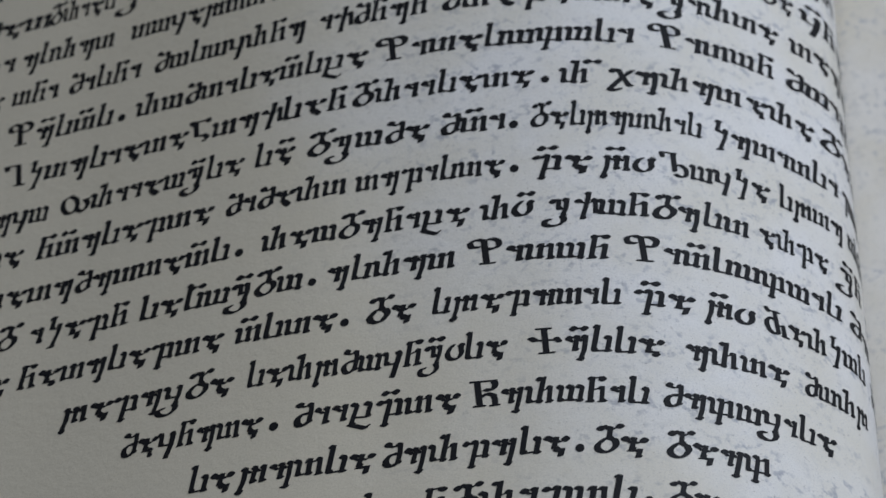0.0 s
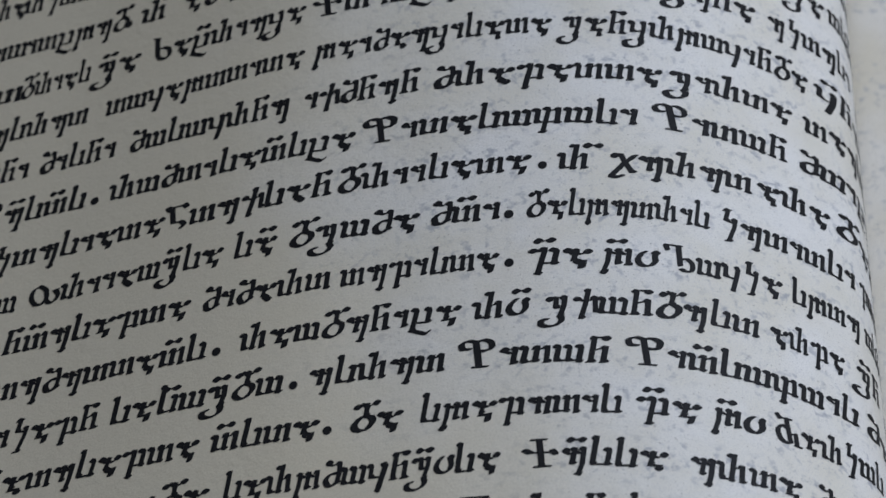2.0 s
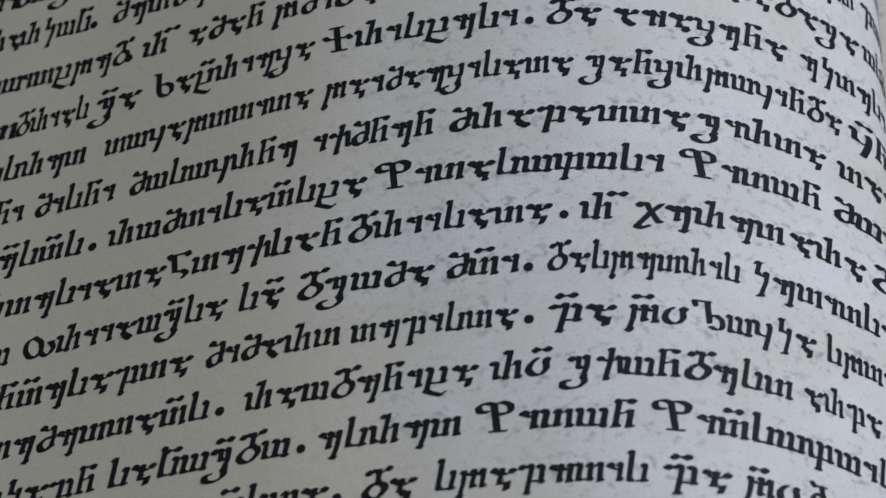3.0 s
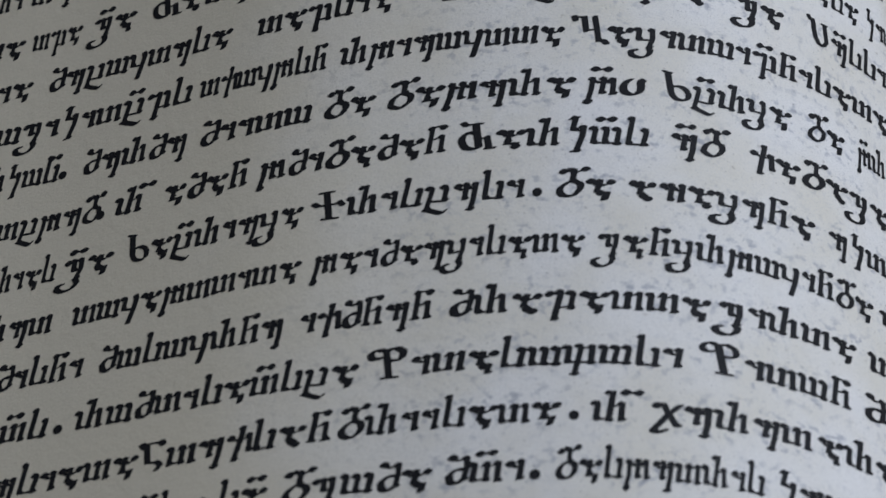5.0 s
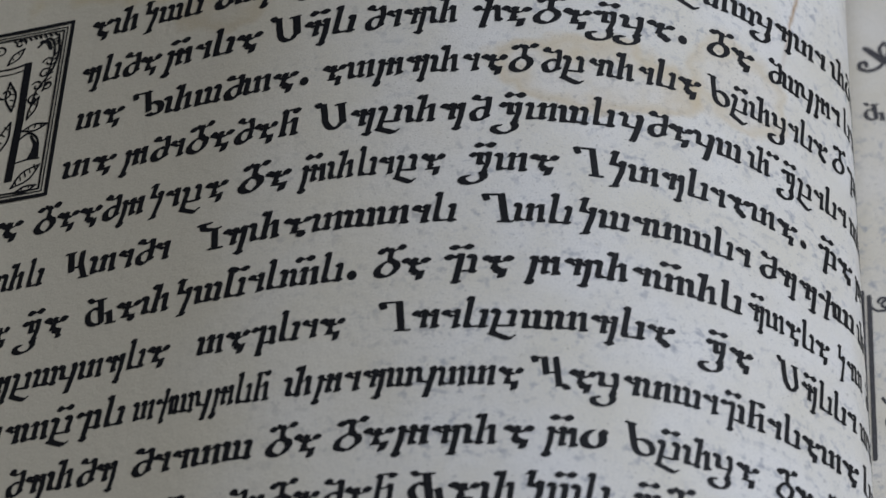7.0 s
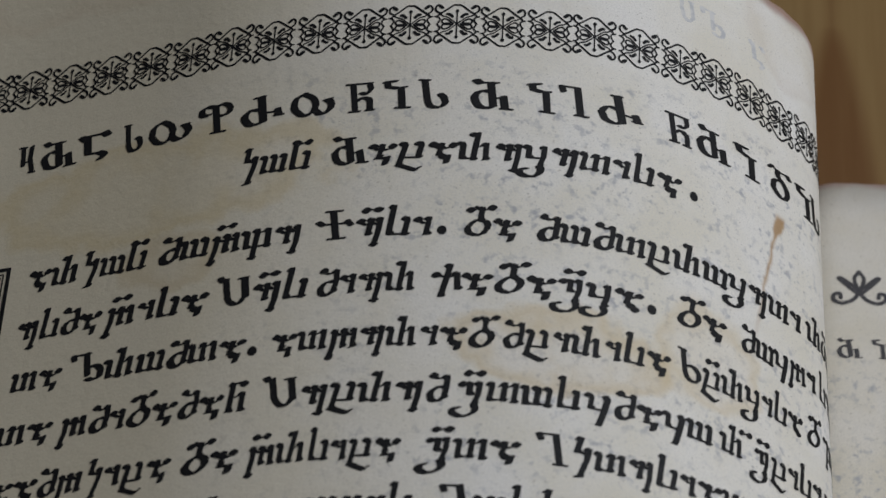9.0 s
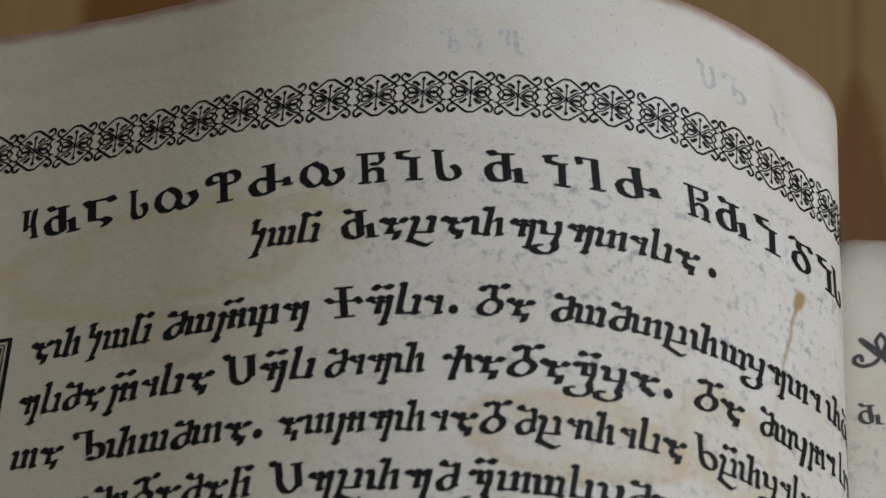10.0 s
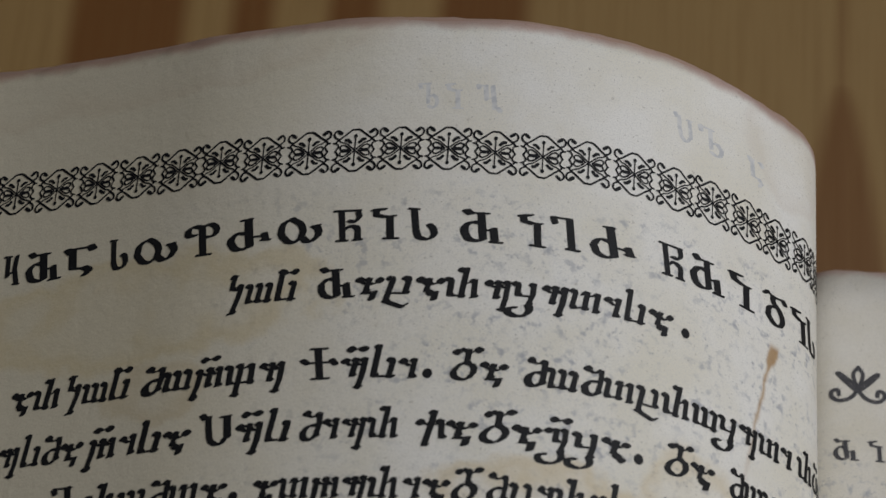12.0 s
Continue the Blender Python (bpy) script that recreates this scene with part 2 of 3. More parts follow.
# ---- the book ----
# Two sections across the bulging leaf, 10 cm below and above its middle: length along the paper from the crown, x and height, in cm.
LOW = [(-9.20, -8.89, -2.30), (-8.00, -7.74, -1.97), (-6.80, -6.58, -1.64), (-5.60, -5.44, -1.28), (-4.60, -4.49, -0.98), (-3.60, -3.53, -0.70), (-2.60, -2.56, -0.45), (-1.60, -1.58, -0.26), (-0.80, -0.79, -0.10), (0.00, 0.00, 0.02), (0.80, 0.80, 0.11), (1.60, 1.59, 0.11), (2.40, 2.39, 0.01), (3.20, 3.15, -0.23), (4.00, 3.87, -0.58), (4.60, 4.36, -0.92), (5.10, 4.75, -1.23), (5.50, 5.03, -1.52), (6.00, 5.24, -1.97), (6.80, 5.40, -2.75), (8.00, 5.50, -3.95), (9.80, 5.56, -5.75)]
HIGH = [(-9.20, -8.62, -3.06), (-8.00, -7.49, -2.64), (-6.80, -6.37, -2.22), (-5.60, -5.27, -1.74), (-4.60, -4.37, -1.32), (-3.60, -3.46, -0.88), (-2.60, -2.54, -0.51), (-1.60, -1.58, -0.22), (-0.80, -0.80, -0.06), (0.00, 0.00, 0.02), (0.80, 0.80, 0.02), (1.60, 1.59, -0.08), (2.40, 2.36, -0.31), (3.20, 3.07, -0.66), (4.00, 3.73, -1.12), (4.60, 4.18, -1.52), (5.10, 4.53, -1.87), (5.50, 4.78, -2.18), (6.00, 4.95, -2.65), (6.80, 5.06, -3.44), (8.00, 5.11, -4.64), (9.80, 5.16, -6.44)]
MIDDLE, BOW = -9.0, 0.299
LIFT = 7.5  # height of the crown of the leaf over the table, cm


def smoothed(points, n=24):
    p = np.array(points, float)
    p = np.vstack([2 * p[0] - p[1], p, 2 * p[-1] - p[-2]])
    out = []
    for a, b, c, d in zip(p, p[1:], p[2:], p[3:]):
        for s in np.arange(n) / n:
            out.append(0.5 * (2 * b + (c - a) * s + (2 * a - 5 * b + 4 * c - d) * s**2 + (3 * b - a - 3 * c + d) * s**3))
    return np.vstack([out, p[-2]])


BENDS = smoothed(LOW, 12), smoothed(HIGH, 12)


def leaf_flat(u, y):
    """x and height (cm) of the leaf at u along the line and y up the page: the two sections blended, and the page's hollow along y."""
    (x0, z0), (x1, z1) = ((np.interp(u, k[:, 0], k[:, 1]), np.interp(u, k[:, 0], k[:, 2])) for k in BENDS)
    w = (y - MIDDLE) / 10
    s = (w + 1) / 2
    return x0 * (1 - s) + x1 * s, z0 * (1 - s) + z1 * s + BOW * w * w


def leaf_at(u, y, off=0.0):
    """Metres: the place on the leaf, u along the line and y up the page, off above the paper (all cm)."""
    u, y = np.asarray(u, float), np.asarray(y, float)
    e = 0.05
    (x, z), (x0, z0), (x1, z1) = leaf_flat(u, y), leaf_flat(u - e, y), leaf_flat(u + e, y)
    tx, tz = x1 - x0, z1 - z0
    n = np.hypot(tx, tz) + 1e-9
    return np.stack([(x - tz / n * off) / 100, y / 100 + 0 * x, (z + tx / n * off + LIFT) / 100], -1)


FLAT = -5.5  # height of the facing leaf


def facing_at(u, y, off=0.0):
    """The facing leaf: u from the gutter outwards."""
    u, y = np.asarray(u, float), np.asarray(y, float)
    z = FLAT - 0.9 * np.exp(-np.maximum(u, 0) / 0.22) - 0.004 * np.maximum(u - 6, 0) ** 2 + off
    return np.stack([(5.02 + u) / 100, y / 100 + 0 * u, (z + LIFT) / 100], -1)


def sheet(place, u0, u1, y0, top, nu, ny, off, thick, seed, sag=0.0035):
    """A closed sheet of paper with a slightly uneven head edge."""
    us = np.linspace(u0, u1, nu)
    ts = np.linspace(0, 1, ny) ** 0.7
    heads = np.array([top + sag * (u - 1) ** 2 + 0.05 * noise.noise((u * 0.9, seed, 0)) + 0.022 * noise.noise((u * 4, seed, 3))  for u in us])
    g = np.array([[(u, y0 + (h - y0) * t) for t in ts] for u, h in zip(us, heads)]).reshape(-1, 2)
    verts = np.vstack([place(g[:, 0], g[:, 1], off), place(g[:, 0], g[:, 1], off - thick)])
    n = nu * ny
    faces = []
    for i in range(nu - 1):
        for j in range(ny - 1):
            a = i * ny + j
            faces.append((a, a + ny, a + ny + 1, a + 1))
            faces.append((n + a, n + a + 1, n + a + ny + 1, n + a + ny))
    rim = [i * ny for i in range(nu)] + [(nu - 1) * ny + j for j in range(1, ny)] + [i * ny + ny - 1 for i in range(nu - 2, -1, -1)] + [j for j in range(ny - 2, 0, -1)]
    for a, b in zip(rim, rim[1:] + rim[:1]):
        faces.append((b, a, n + a, n + b))
    return mesh_of("sheet", verts, faces, np.vstack([g, g]))


book = tagged(new("old_printed_book"), "old open printed book with bulging stained pages lying on the table", "book")
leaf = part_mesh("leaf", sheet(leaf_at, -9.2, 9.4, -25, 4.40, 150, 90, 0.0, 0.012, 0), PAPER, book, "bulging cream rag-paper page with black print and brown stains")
for i in range(7):
    part_mesh("under_leaf", sheet(leaf_at, -9.2 - 0.03 * i, 9.4, -25, 4.45 + 0.02 * (i % 3) - 0.012 * i, 150, 90, -0.022 * (i + 1), 0.012, 5 + i), PAPER_BLOCK, book, "page edge with rubbed reddish dye")


def block_mesh(place, u0, u1, y0, y1, z0, off, n, m):
    """The body of leaves under a page, down to the height z0 (m)."""
    us, ys = np.linspace(u0, u1, n), np.linspace(y0, y1, m)
    g = np.array([[(u, y) for u in us] for y in ys]).reshape(-1, 2)
    up = place(g[:, 0], g[:, 1], off)
    verts = list(up) + [(p[0], p[1], z0) for p in up]
    k = n * m
    faces = []
    for j in range(m - 1):
        for i in range(n - 1):
            a = j * n + i
            faces += [(a, a + 1, a + n + 1, a + n), (k + a, k + a + n, k + a + n + 1, k + a + 1)]
    rim = list(range(n)) + [j * n + n - 1 for j in range(1, m)] + [(m - 1) * n + i for i in range(n - 2, -1, -1)] + [j * n for j in range(m - 2, 0, -1)]
    faces += [(b, a, k + a, k + b) for a, b in zip(rim, rim[1:] + rim[:1])]
    return mesh_of("block", verts, faces, np.vstack([g, g]), smooth=False)


part_mesh("page_block", block_mesh(leaf_at, -9.15, 5.4, -24.9, 4.10, 0.0105, -0.22, 90, 60), PAPER_BLOCK, book, "thick stack of old pages")
facing = part_mesh("facing_leaf", sheet(facing_at, 0.0, 14.5, -25, 4.81, 90, 30, 0.0, 0.012, 21, 0.0), PAPER_FACING, book, "flat cream facing page with an ornament and heading")
part_mesh("facing_block", block_mesh(facing_at, 0.05, 14.4, -24.9, 4.68, 0.0105, -0.03, 40, 3), PAPER_BLOCK, book, "thin stack of old pages")
part("cover_board", box(-0.100, 0.050, -0.257, 0.052, 0.004, 0.0102, 0.0015), LEATHER, book, "worn brown leather cover board")
part("cover_board", box(0.056, 0.200, -0.257, 0.052, 0.004, 0.0102, 0.0015), LEATHER, book, "worn brown leather cover board")
part("spine", box(0.0485, 0.0575, -0.257, 0.052, 0.0, 0.0088, 0.0012), LEATHER, book)

# ---- lettering: strokes of a broad pen ----
GLYPHS = {}


def glyph(key, width, *strokes):
    """A letter: its advance and its pen strokes, in heights of a small letter. ~ marks a curved stroke, - a thin one."""
    made = []
    for s in strokes:
        fine = s.startswith("-")
        s = s.lstrip("-")
        curved = s.startswith("~")
        p = np.array([[float(v) for v in q.split(",")] for q in s.lstrip("~").split()])
        made.append((smoothed(p, 5) if curved else p, fine))
    GLYPHS[key] = (width, made)


glyph("i", 0.78, ".02,.86 .18,.8", "-.1,.8 .3,.64 .52,.7", ".5,.94 .48,.08", "-.42,.04 .62,.08")
glyph("a", 1.14, ".02,.86 .18,.8", "-.1,.8 .3,.62 .44,.68", ".46,.86 .38,.26", "-.44,.7 .6,.6 .84,.76", ".76,.84 .92,.74", ".36,.16 .72,.16", ".74,.2 .7,-.18")
glyph("o", 1.24, ".04,.94 .1,.8 .08,.1", "-.1,.06 .5,.12", ".46,.94 .52,.8 .5,.1", "-.52,.06 .92,.12", ".88,.94 .96,.8 .94,.04", "-.86,.04 1.06,.08")
glyph("t", 1.26, ".04,.94 .1,.8 .08,.12", "-.1,.06 .5,.16", "-.36,.8 .56,.9", ".54,.94 .54,.1", "-.56,.76 .94,.9", ".94,.94 .96,.06", "-.88,.04 1.1,.06")
glyph("n", 1.1, ".02,.86 .18,.8", "-.1,.8 .28,.64 .46,.7", ".44,.92 .42,.08", "-.46,.82 .64,.66 .82,.7", ".82,.94 .82,.08", "-.74,.04 .96,.08")
glyph("e", 1.1, ".02,.86 .18,.8", "-.1,.8 .28,.64 .46,.7", ".46,.92 .42,.12", "-.46,.82 .64,.66 .8,.7", ".8,.94 .8,.1 .74,-.46", "-.6,-.44 .78,-.52")
glyph("s", 1.0, "-.02,1.5 .14,1.6", ".12,1.58 .12,.12", "-.12,.06 .6,.1", ".68,.94 .72,.82 .68,.06", "-.62,.04 .84,.08")
glyph("h", 1.0, ".14,1.44 .14,.06", "-.02,.04 .3,.04", "-.14,1.42 .5,1.48", ".48,1.48 .7,1.32", "-.16,.7 .62,.86", ".62,.9 .64,.06", "-.54,.04 .82,.06")
glyph("f", 1.36, ".02,.94 .1,.82 .1,.12", "-.12,.06 .52,.12", ".46,1.46 .58,1.5 .54,.04", "-.56,.68 .94,.88", ".94,.92 .98,.06", "-.9,.04 1.12,.08")
glyph("m", 0.9, ".06,1.32 .22,1.26", "-.12,1.26 .34,1.14 .68,1.24", ".66,1.28 .7,.7 .66,.2", "~.64,.7 .36,.7 .14,.44 .22,.1 .46,.02 .66,.22")
glyph("d", 1.1, ".06,1.38 .22,1.34", ".84,1.54 .98,1.5", "-.14,1.32 .5,1.48", "-.3,1.54 .56,1.26", "-.52,1.24 .88,1.52", ".54,1.46 .54,.84", "~.52,.82 .8,.7 .86,.4 .68,.08 .42,.0 .16,.16 .14,.44 .34,.74 .54,.82")
glyph("l", 1.28, ".16,.92 .16,.2 .08,-.4", ".04,-.44 .16,-.42", "-.16,.8 .4,.68 .56,.74", ".56,.94 .54,.12", "-.54,.06 .7,.12", "-.6,.82 .78,.68 .96,.74", ".94,.94 .96,.08", "-.88,.04 1.1,.08")
glyph("y", 1.0, ".02,.94 .1,.82 .1,.36", "-.1,.3 .62,.34", ".64,.96 .66,.4 .56,-.1", "~.54,-.1 .64,-.38 .48,-.66 .14,-.74 -.12,-.6 -.14,-.38 .06,-.32")
glyph("z", 1.06, ".0,.9 .18,.82", "-.12,.82 .36,.86", ".36,.94 .38,.38", "-.4,.34 .68,.4", ".68,.96 .7,.4 .6,-.1", "~.58,-.1 .68,-.38 .5,-.66 .16,-.74 -.1,-.6 -.12,-.38 .06,-.32")
glyph("k", 0.96, ".24,1.5 .2,.82", "-.06,1.42 .34,1.5", "-.18,.82 .58,.74", ".62,.98 .6,.46 .46,-.4", "-.3,-.44 .56,-.4")
glyph("x", 1.05, ".0,.9 .16,.74", "-.14,.76 .44,.7", ".5,1.36 .46,.6 .4,-.3", "-.46,.66 .84,.82", ".82,.92 .9,.1")
glyph("p", 1.26, ".0,.94 .08,.82 .1,.1", "-.12,.06 .46,.1", ".46,.98 .5,.8 .46,-.52", "-.34,-.5 .52,-.56", "-.5,.08 .88,.12", "-.5,.8 .92,.9", ".9,.94 .94,.04")
glyph("r", 1.24, ".0,.92 .18,.8", "-.14,.84 .36,.84", ".48,.98 .5,.8 .44,-.5", "-.34,-.48 .5,-.54", "-.5,.1 .88,.14", ".86,.94 .94,.8 .94,.06")
glyph("g", 1.12, ".1,.94 .2,.8 .1,-.28", ".06,-.26 .74,-.56", "-.74,-.56 .92,-.4", "-.14,.14 .7,.12", ".7,.94 .78,.8 .74,.14")
glyph("v", 1.0, ".0,.94 .08,.82 .1,.3", "-.1,.26 .6,.24", ".6,.98 .68,.8 .64,.2 .54,-.5", "-.44,-.5 .6,-.54")
glyph("u", 0.92, "~.26,.92 .08,.66 .06,.3 .28,.06 .56,.1 .72,.4 .66,.78", ".6,.84 .78,.9")
glyph("j", 1.08, ".0,.92 .18,.8", "-.18,.84 .34,.9", ".32,.94 .5,.5 .86,-.14", "~.88,.94 .6,.55 .24,-.1 .1,-.42 .34,-.5 .46,-.38")
glyph("P", 1.5, ".64,1.46 .64,.06", "-.36,.02 .94,.02", "~.62,1.46 .34,1.54 .08,1.38 .1,1.1 .36,1.08", "~.66,1.46 .98,1.54 1.24,1.34 1.16,1.0 .86,.9 .66,.94")
glyph("T", 1.42, ".6,1.46 .6,.06", "-.3,1.5 .9,1.5", "-.28,.02 .92,.02", ".0,.96 .18,.78", "-.16,.8 1.16,.8", "1.08,.92 1.2,.68")
glyph("S", 1.0, "-.0,1.54 .34,1.5", ".18,1.5 .18,.4", "~.18,.44 .28,.1 .56,.02 .8,.22 .8,.56 .66,.74")
glyph("L", 1.15, "-.0,1.58 .36,1.5", ".2,1.52 .2,.4", "~.2,.44 .32,.1 .64,.02 .9,.22 .88,.6 .6,.8 .3,.74")
glyph("Q", 1.66, "~.5,1.26 .16,1.04 .06,.58 .26,.14 .56,.08 .84,.42 .82,.94 .5,1.26", "~.8,.34 1.0,.06 1.3,.16 1.46,.5 1.34,.8", "-1.2,.8 1.5,.84")
glyph("C", 1.05, ".04,1.44 .16,1.22", "-.08,1.4 .82,1.42", ".8,1.48 .88,1.28", ".22,1.38 .2,.42", "-.2,.4 .6,.36", "~.56,.4 .72,.2 .58,-.02")
glyph("B", 1.36, ".18,1.54 .32,1.36", "-.26,1.4 .9,1.42", ".66,1.42 .66,.12", "~.66,.9 .34,.96 .08,.66 .14,.18 .42,.02 .66,.12", "-.66,.58 1.02,.62", "1.02,.68 1.02,.06", "-.86,.02 1.26,.02")
glyph("H", 1.42, "~.62,.8 .3,.84 .06,.52 .16,.1 .44,.02 .66,.14", "-.46,1.5 .78,1.5", ".68,1.5 .68,.12", "-.7,.6 1.2,.56", "1.14,.7 1.2,.36", "-1.04,.36 1.32,.34")
glyph("F", 1.26, ".3,1.46 .3,.06", "-.06,.02 .52,.02", "-.0,1.5 1.16,1.5", "~1.04,1.46 1.06,1.14 .86,.94 .62,.98", "~.4,.54 .66,.72 .96,.58 .98,.06", "-.76,.02 1.14,.02")
glyph("I", 0.98, ".04,1.46 .46,1.5", ".14,1.44 .16,1.2 .5,1.1", "-.5,1.1 .86,1.14", ".66,1.1 .62,.06", "-.36,.02 .9,.02")
glyph("J", 1.1, ".04,1.5 .1,1.22", "-.0,1.5 .74,1.5", ".68,1.5 .68,.06", "-.44,.02 .94,.02")
glyph("D", 1.16, ".02,1.32 .16,1.5", "-.14,1.5 .5,1.38", "-.46,1.38 .98,1.5", ".94,1.52 1.08,1.34", "~.42,1.4 .46,1.08 .76,.78 .84,.36 .62,.04 .32,.06 .1,.36 .2,.74 .5,.92")
glyph("K", 1.15, ".22,1.48 .22,.46", "-.02,1.5 .42,1.5", "-.22,.62 .74,.66", ".76,1.5 .66,.8 .78,.06", "-.58,.02 .98,.02")
glyph("U", 1.32, ".0,1.6 .12,1.4", "-.1,1.46 .28,1.4", "~.26,1.48 .26,.6 .4,.16 .68,.08 .94,.4", ".96,1.4 .96,.35", "-.76,1.4 1.1,1.44")
glyph("N", 1.42, ".04,1.5 .1,1.22", "-.0,1.5 .78,1.5", ".62,1.5 .6,.34", "~.6,.64 .92,.8 1.18,.54 1.1,.14 .8,.04 .6,.14")
glyph("V", 1.3, ".0,1.52 .06,1.28", "-.0,1.48 .46,1.46", ".42,1.48 .42,.64", "-.42,.66 .84,.76", ".84,1.5 .84,.12", "~.84,.08 1.0,.12 1.16,-.06")

NIB, THIN = np.array([0.135, 0.05]), np.array([-0.012, 0.05])


def stroke_polys(path, fine, rng, k=1.0):
    """Faces of a stroke: the nib drawn from point to point."""
    w = NIB * (0.6 if fine else 0.95 * k) * rng.uniform(0.9, 1.1)
    h = THIN * (0.85 if fine else 1.0)
    w, h = (w * (0.8, 1) if fine else w), (h * (0.8, 1) if fine else h)
    nib = np.array([w * math.cos(a) * 1.12 + h * math.sin(a) * 1.12 for a in (0.4, 1.18, 1.96, 2.74, 3.54, 4.32, 5.1, 5.88)])
    for a, b in zip(path, path[1:]):
        pts = np.vstack([nib + a, nib + b])
        # hull of the two nib marks
        order = sorted(range(len(pts)), key=lambda i: (pts[i][0], pts[i][1]))

        def half(ids):
            out = []
            for i in ids:
                while len(out) > 1:
                    p, q = pts[out[-2]], pts[out[-1]]
                    if (q[0] - p[0]) * (pts[i][1] - p[1]) - (q[1] - p[1]) * (pts[i][0] - p[0]) > 1e-9:
                        break
                    out.pop()
                out.append(i)
            return out
        hull = half(order)[:-1] + half(order[::-1])[:-1]
        yield pts[hull]


def diamond(at, w, h, rng):
    """The blunt lozenge where the pen starts or ends a stem."""
    k = [rng.uniform(0.85, 1.1) for _ in range(4)]
    corners = np.array([(-w * k[0], -0.2 * h), (0.02, -h * k[1]), (w * k[2], 0.2 * h), (-0.02, h * k[3])])
    ring = []
    for p, q in zip(corners, np.roll(corners, -1, 0)):
        ring += [p * 0.78 + q * 0.22, p * 0.22 + q * 0.78]
    return np.array([v for a, b in zip(ring, ring[1:] + ring[:1]) for v in (a, (a + b) * 0.515)]) + at


def write(words, feet, height, slant, place, name, mat, parent, seed, label="", off=0.006):
    """A printed line: words as 'letters from to', in mm along the line; y of its foot at the outer side, in the middle and by the gutter, and height of a small letter in cm."""
    rng = random.Random(seed)
    verts, faces = [], []
    dip = np.polyfit((-6, -0.5, 5), feet, 2)
    for word in words.split(";"):
        bits = word.split()
        if bits[0] == ".":
            y = np.polyval(dip, float(bits[1]) / 10)
            first = len(verts)
            ring = [radians(30 * i) for i in range(12)]
            r = 0.215 * height * rng.uniform(0.92, 1.08)
            verts += list(place(float(bits[1]) / 10 + r * np.cos(ring), y + 0.26 * height + 1.15 * r * np.sin(ring), off))
            faces.append(range(first, first + 12))
            continue
        letters, ends = bits[0], [float(v) / 10 for v in bits[1:]]
        total = sum(GLYPHS[c][0] for c in letters if c != "~") + 0.5 * letters.endswith("f~")
        sx = (ends[1] - ends[0]) / (total - 0.12)
        pen = ends[0] + 0.12 * sx
        last, before = pen, ""
        for c in letters:
            if c == "~":
                side = 0.8 if before == "f" else 0.0
                marks = [(np.array([(0.16 + side, 1.36), (0.24 + side, 1.5)]), False), (np.array([(0.62 + side, 1.38), (0.70 + side, 1.52)]), False), (np.array([(0.24 + side, 1.36), (0.62 + side, 1.52)]), True)]
                at, width = last, 0
            else:
                width, marks = GLYPHS[c]
                at, last = pen, pen
            y = np.polyval(dip, at)
            small = c.islower() or c == "~"
            dy = rng.uniform(-0.03, 0.03)
            lean = (slant if small else -0.11) + rng.uniform(-0.02, 0.02)
            for path, fine in marks:
                path = path + np.array([[rng.uniform(-0.018, 0.018), rng.uniform(-0.018, 0.018)] for _ in path])
                run = path[-1] - path[0]
                stem = small and not fine and run[1] < -0.4 and len(path) < 4
                if small and not fine and len(path) == 2 and np.hypot(*run) < 0.36:
                    faces_of = [diamond((path[0] + path[1]) / 2, 0.235, 0.205, rng)]
                else:
                    faces_of = list(stroke_polys(path, fine, rng, 0.8 if stem else 1.0))
                if stem:
                    faces_of += [diamond(path[0] + (-0.06, -0.04), 0.19, 0.17, rng), diamond(path[-1] + (0.05, 0.04), 0.18, 0.14, rng)]
                for poly in faces_of:
                    u = at + (poly[:, 0] + lean * (poly[:, 1] - 0.4)) * sx
                    v = y + (poly[:, 1] + dy) * height
                    first = len(verts)
                    verts += list(place(u, v, off + rng.uniform(0, 0.0015)))
                    faces.append(range(first, first + len(poly)))
            pen += width * sx
            before = c
    return part_mesh(name, mesh_of(name, verts, faces, smooth=False), mat, parent, label)


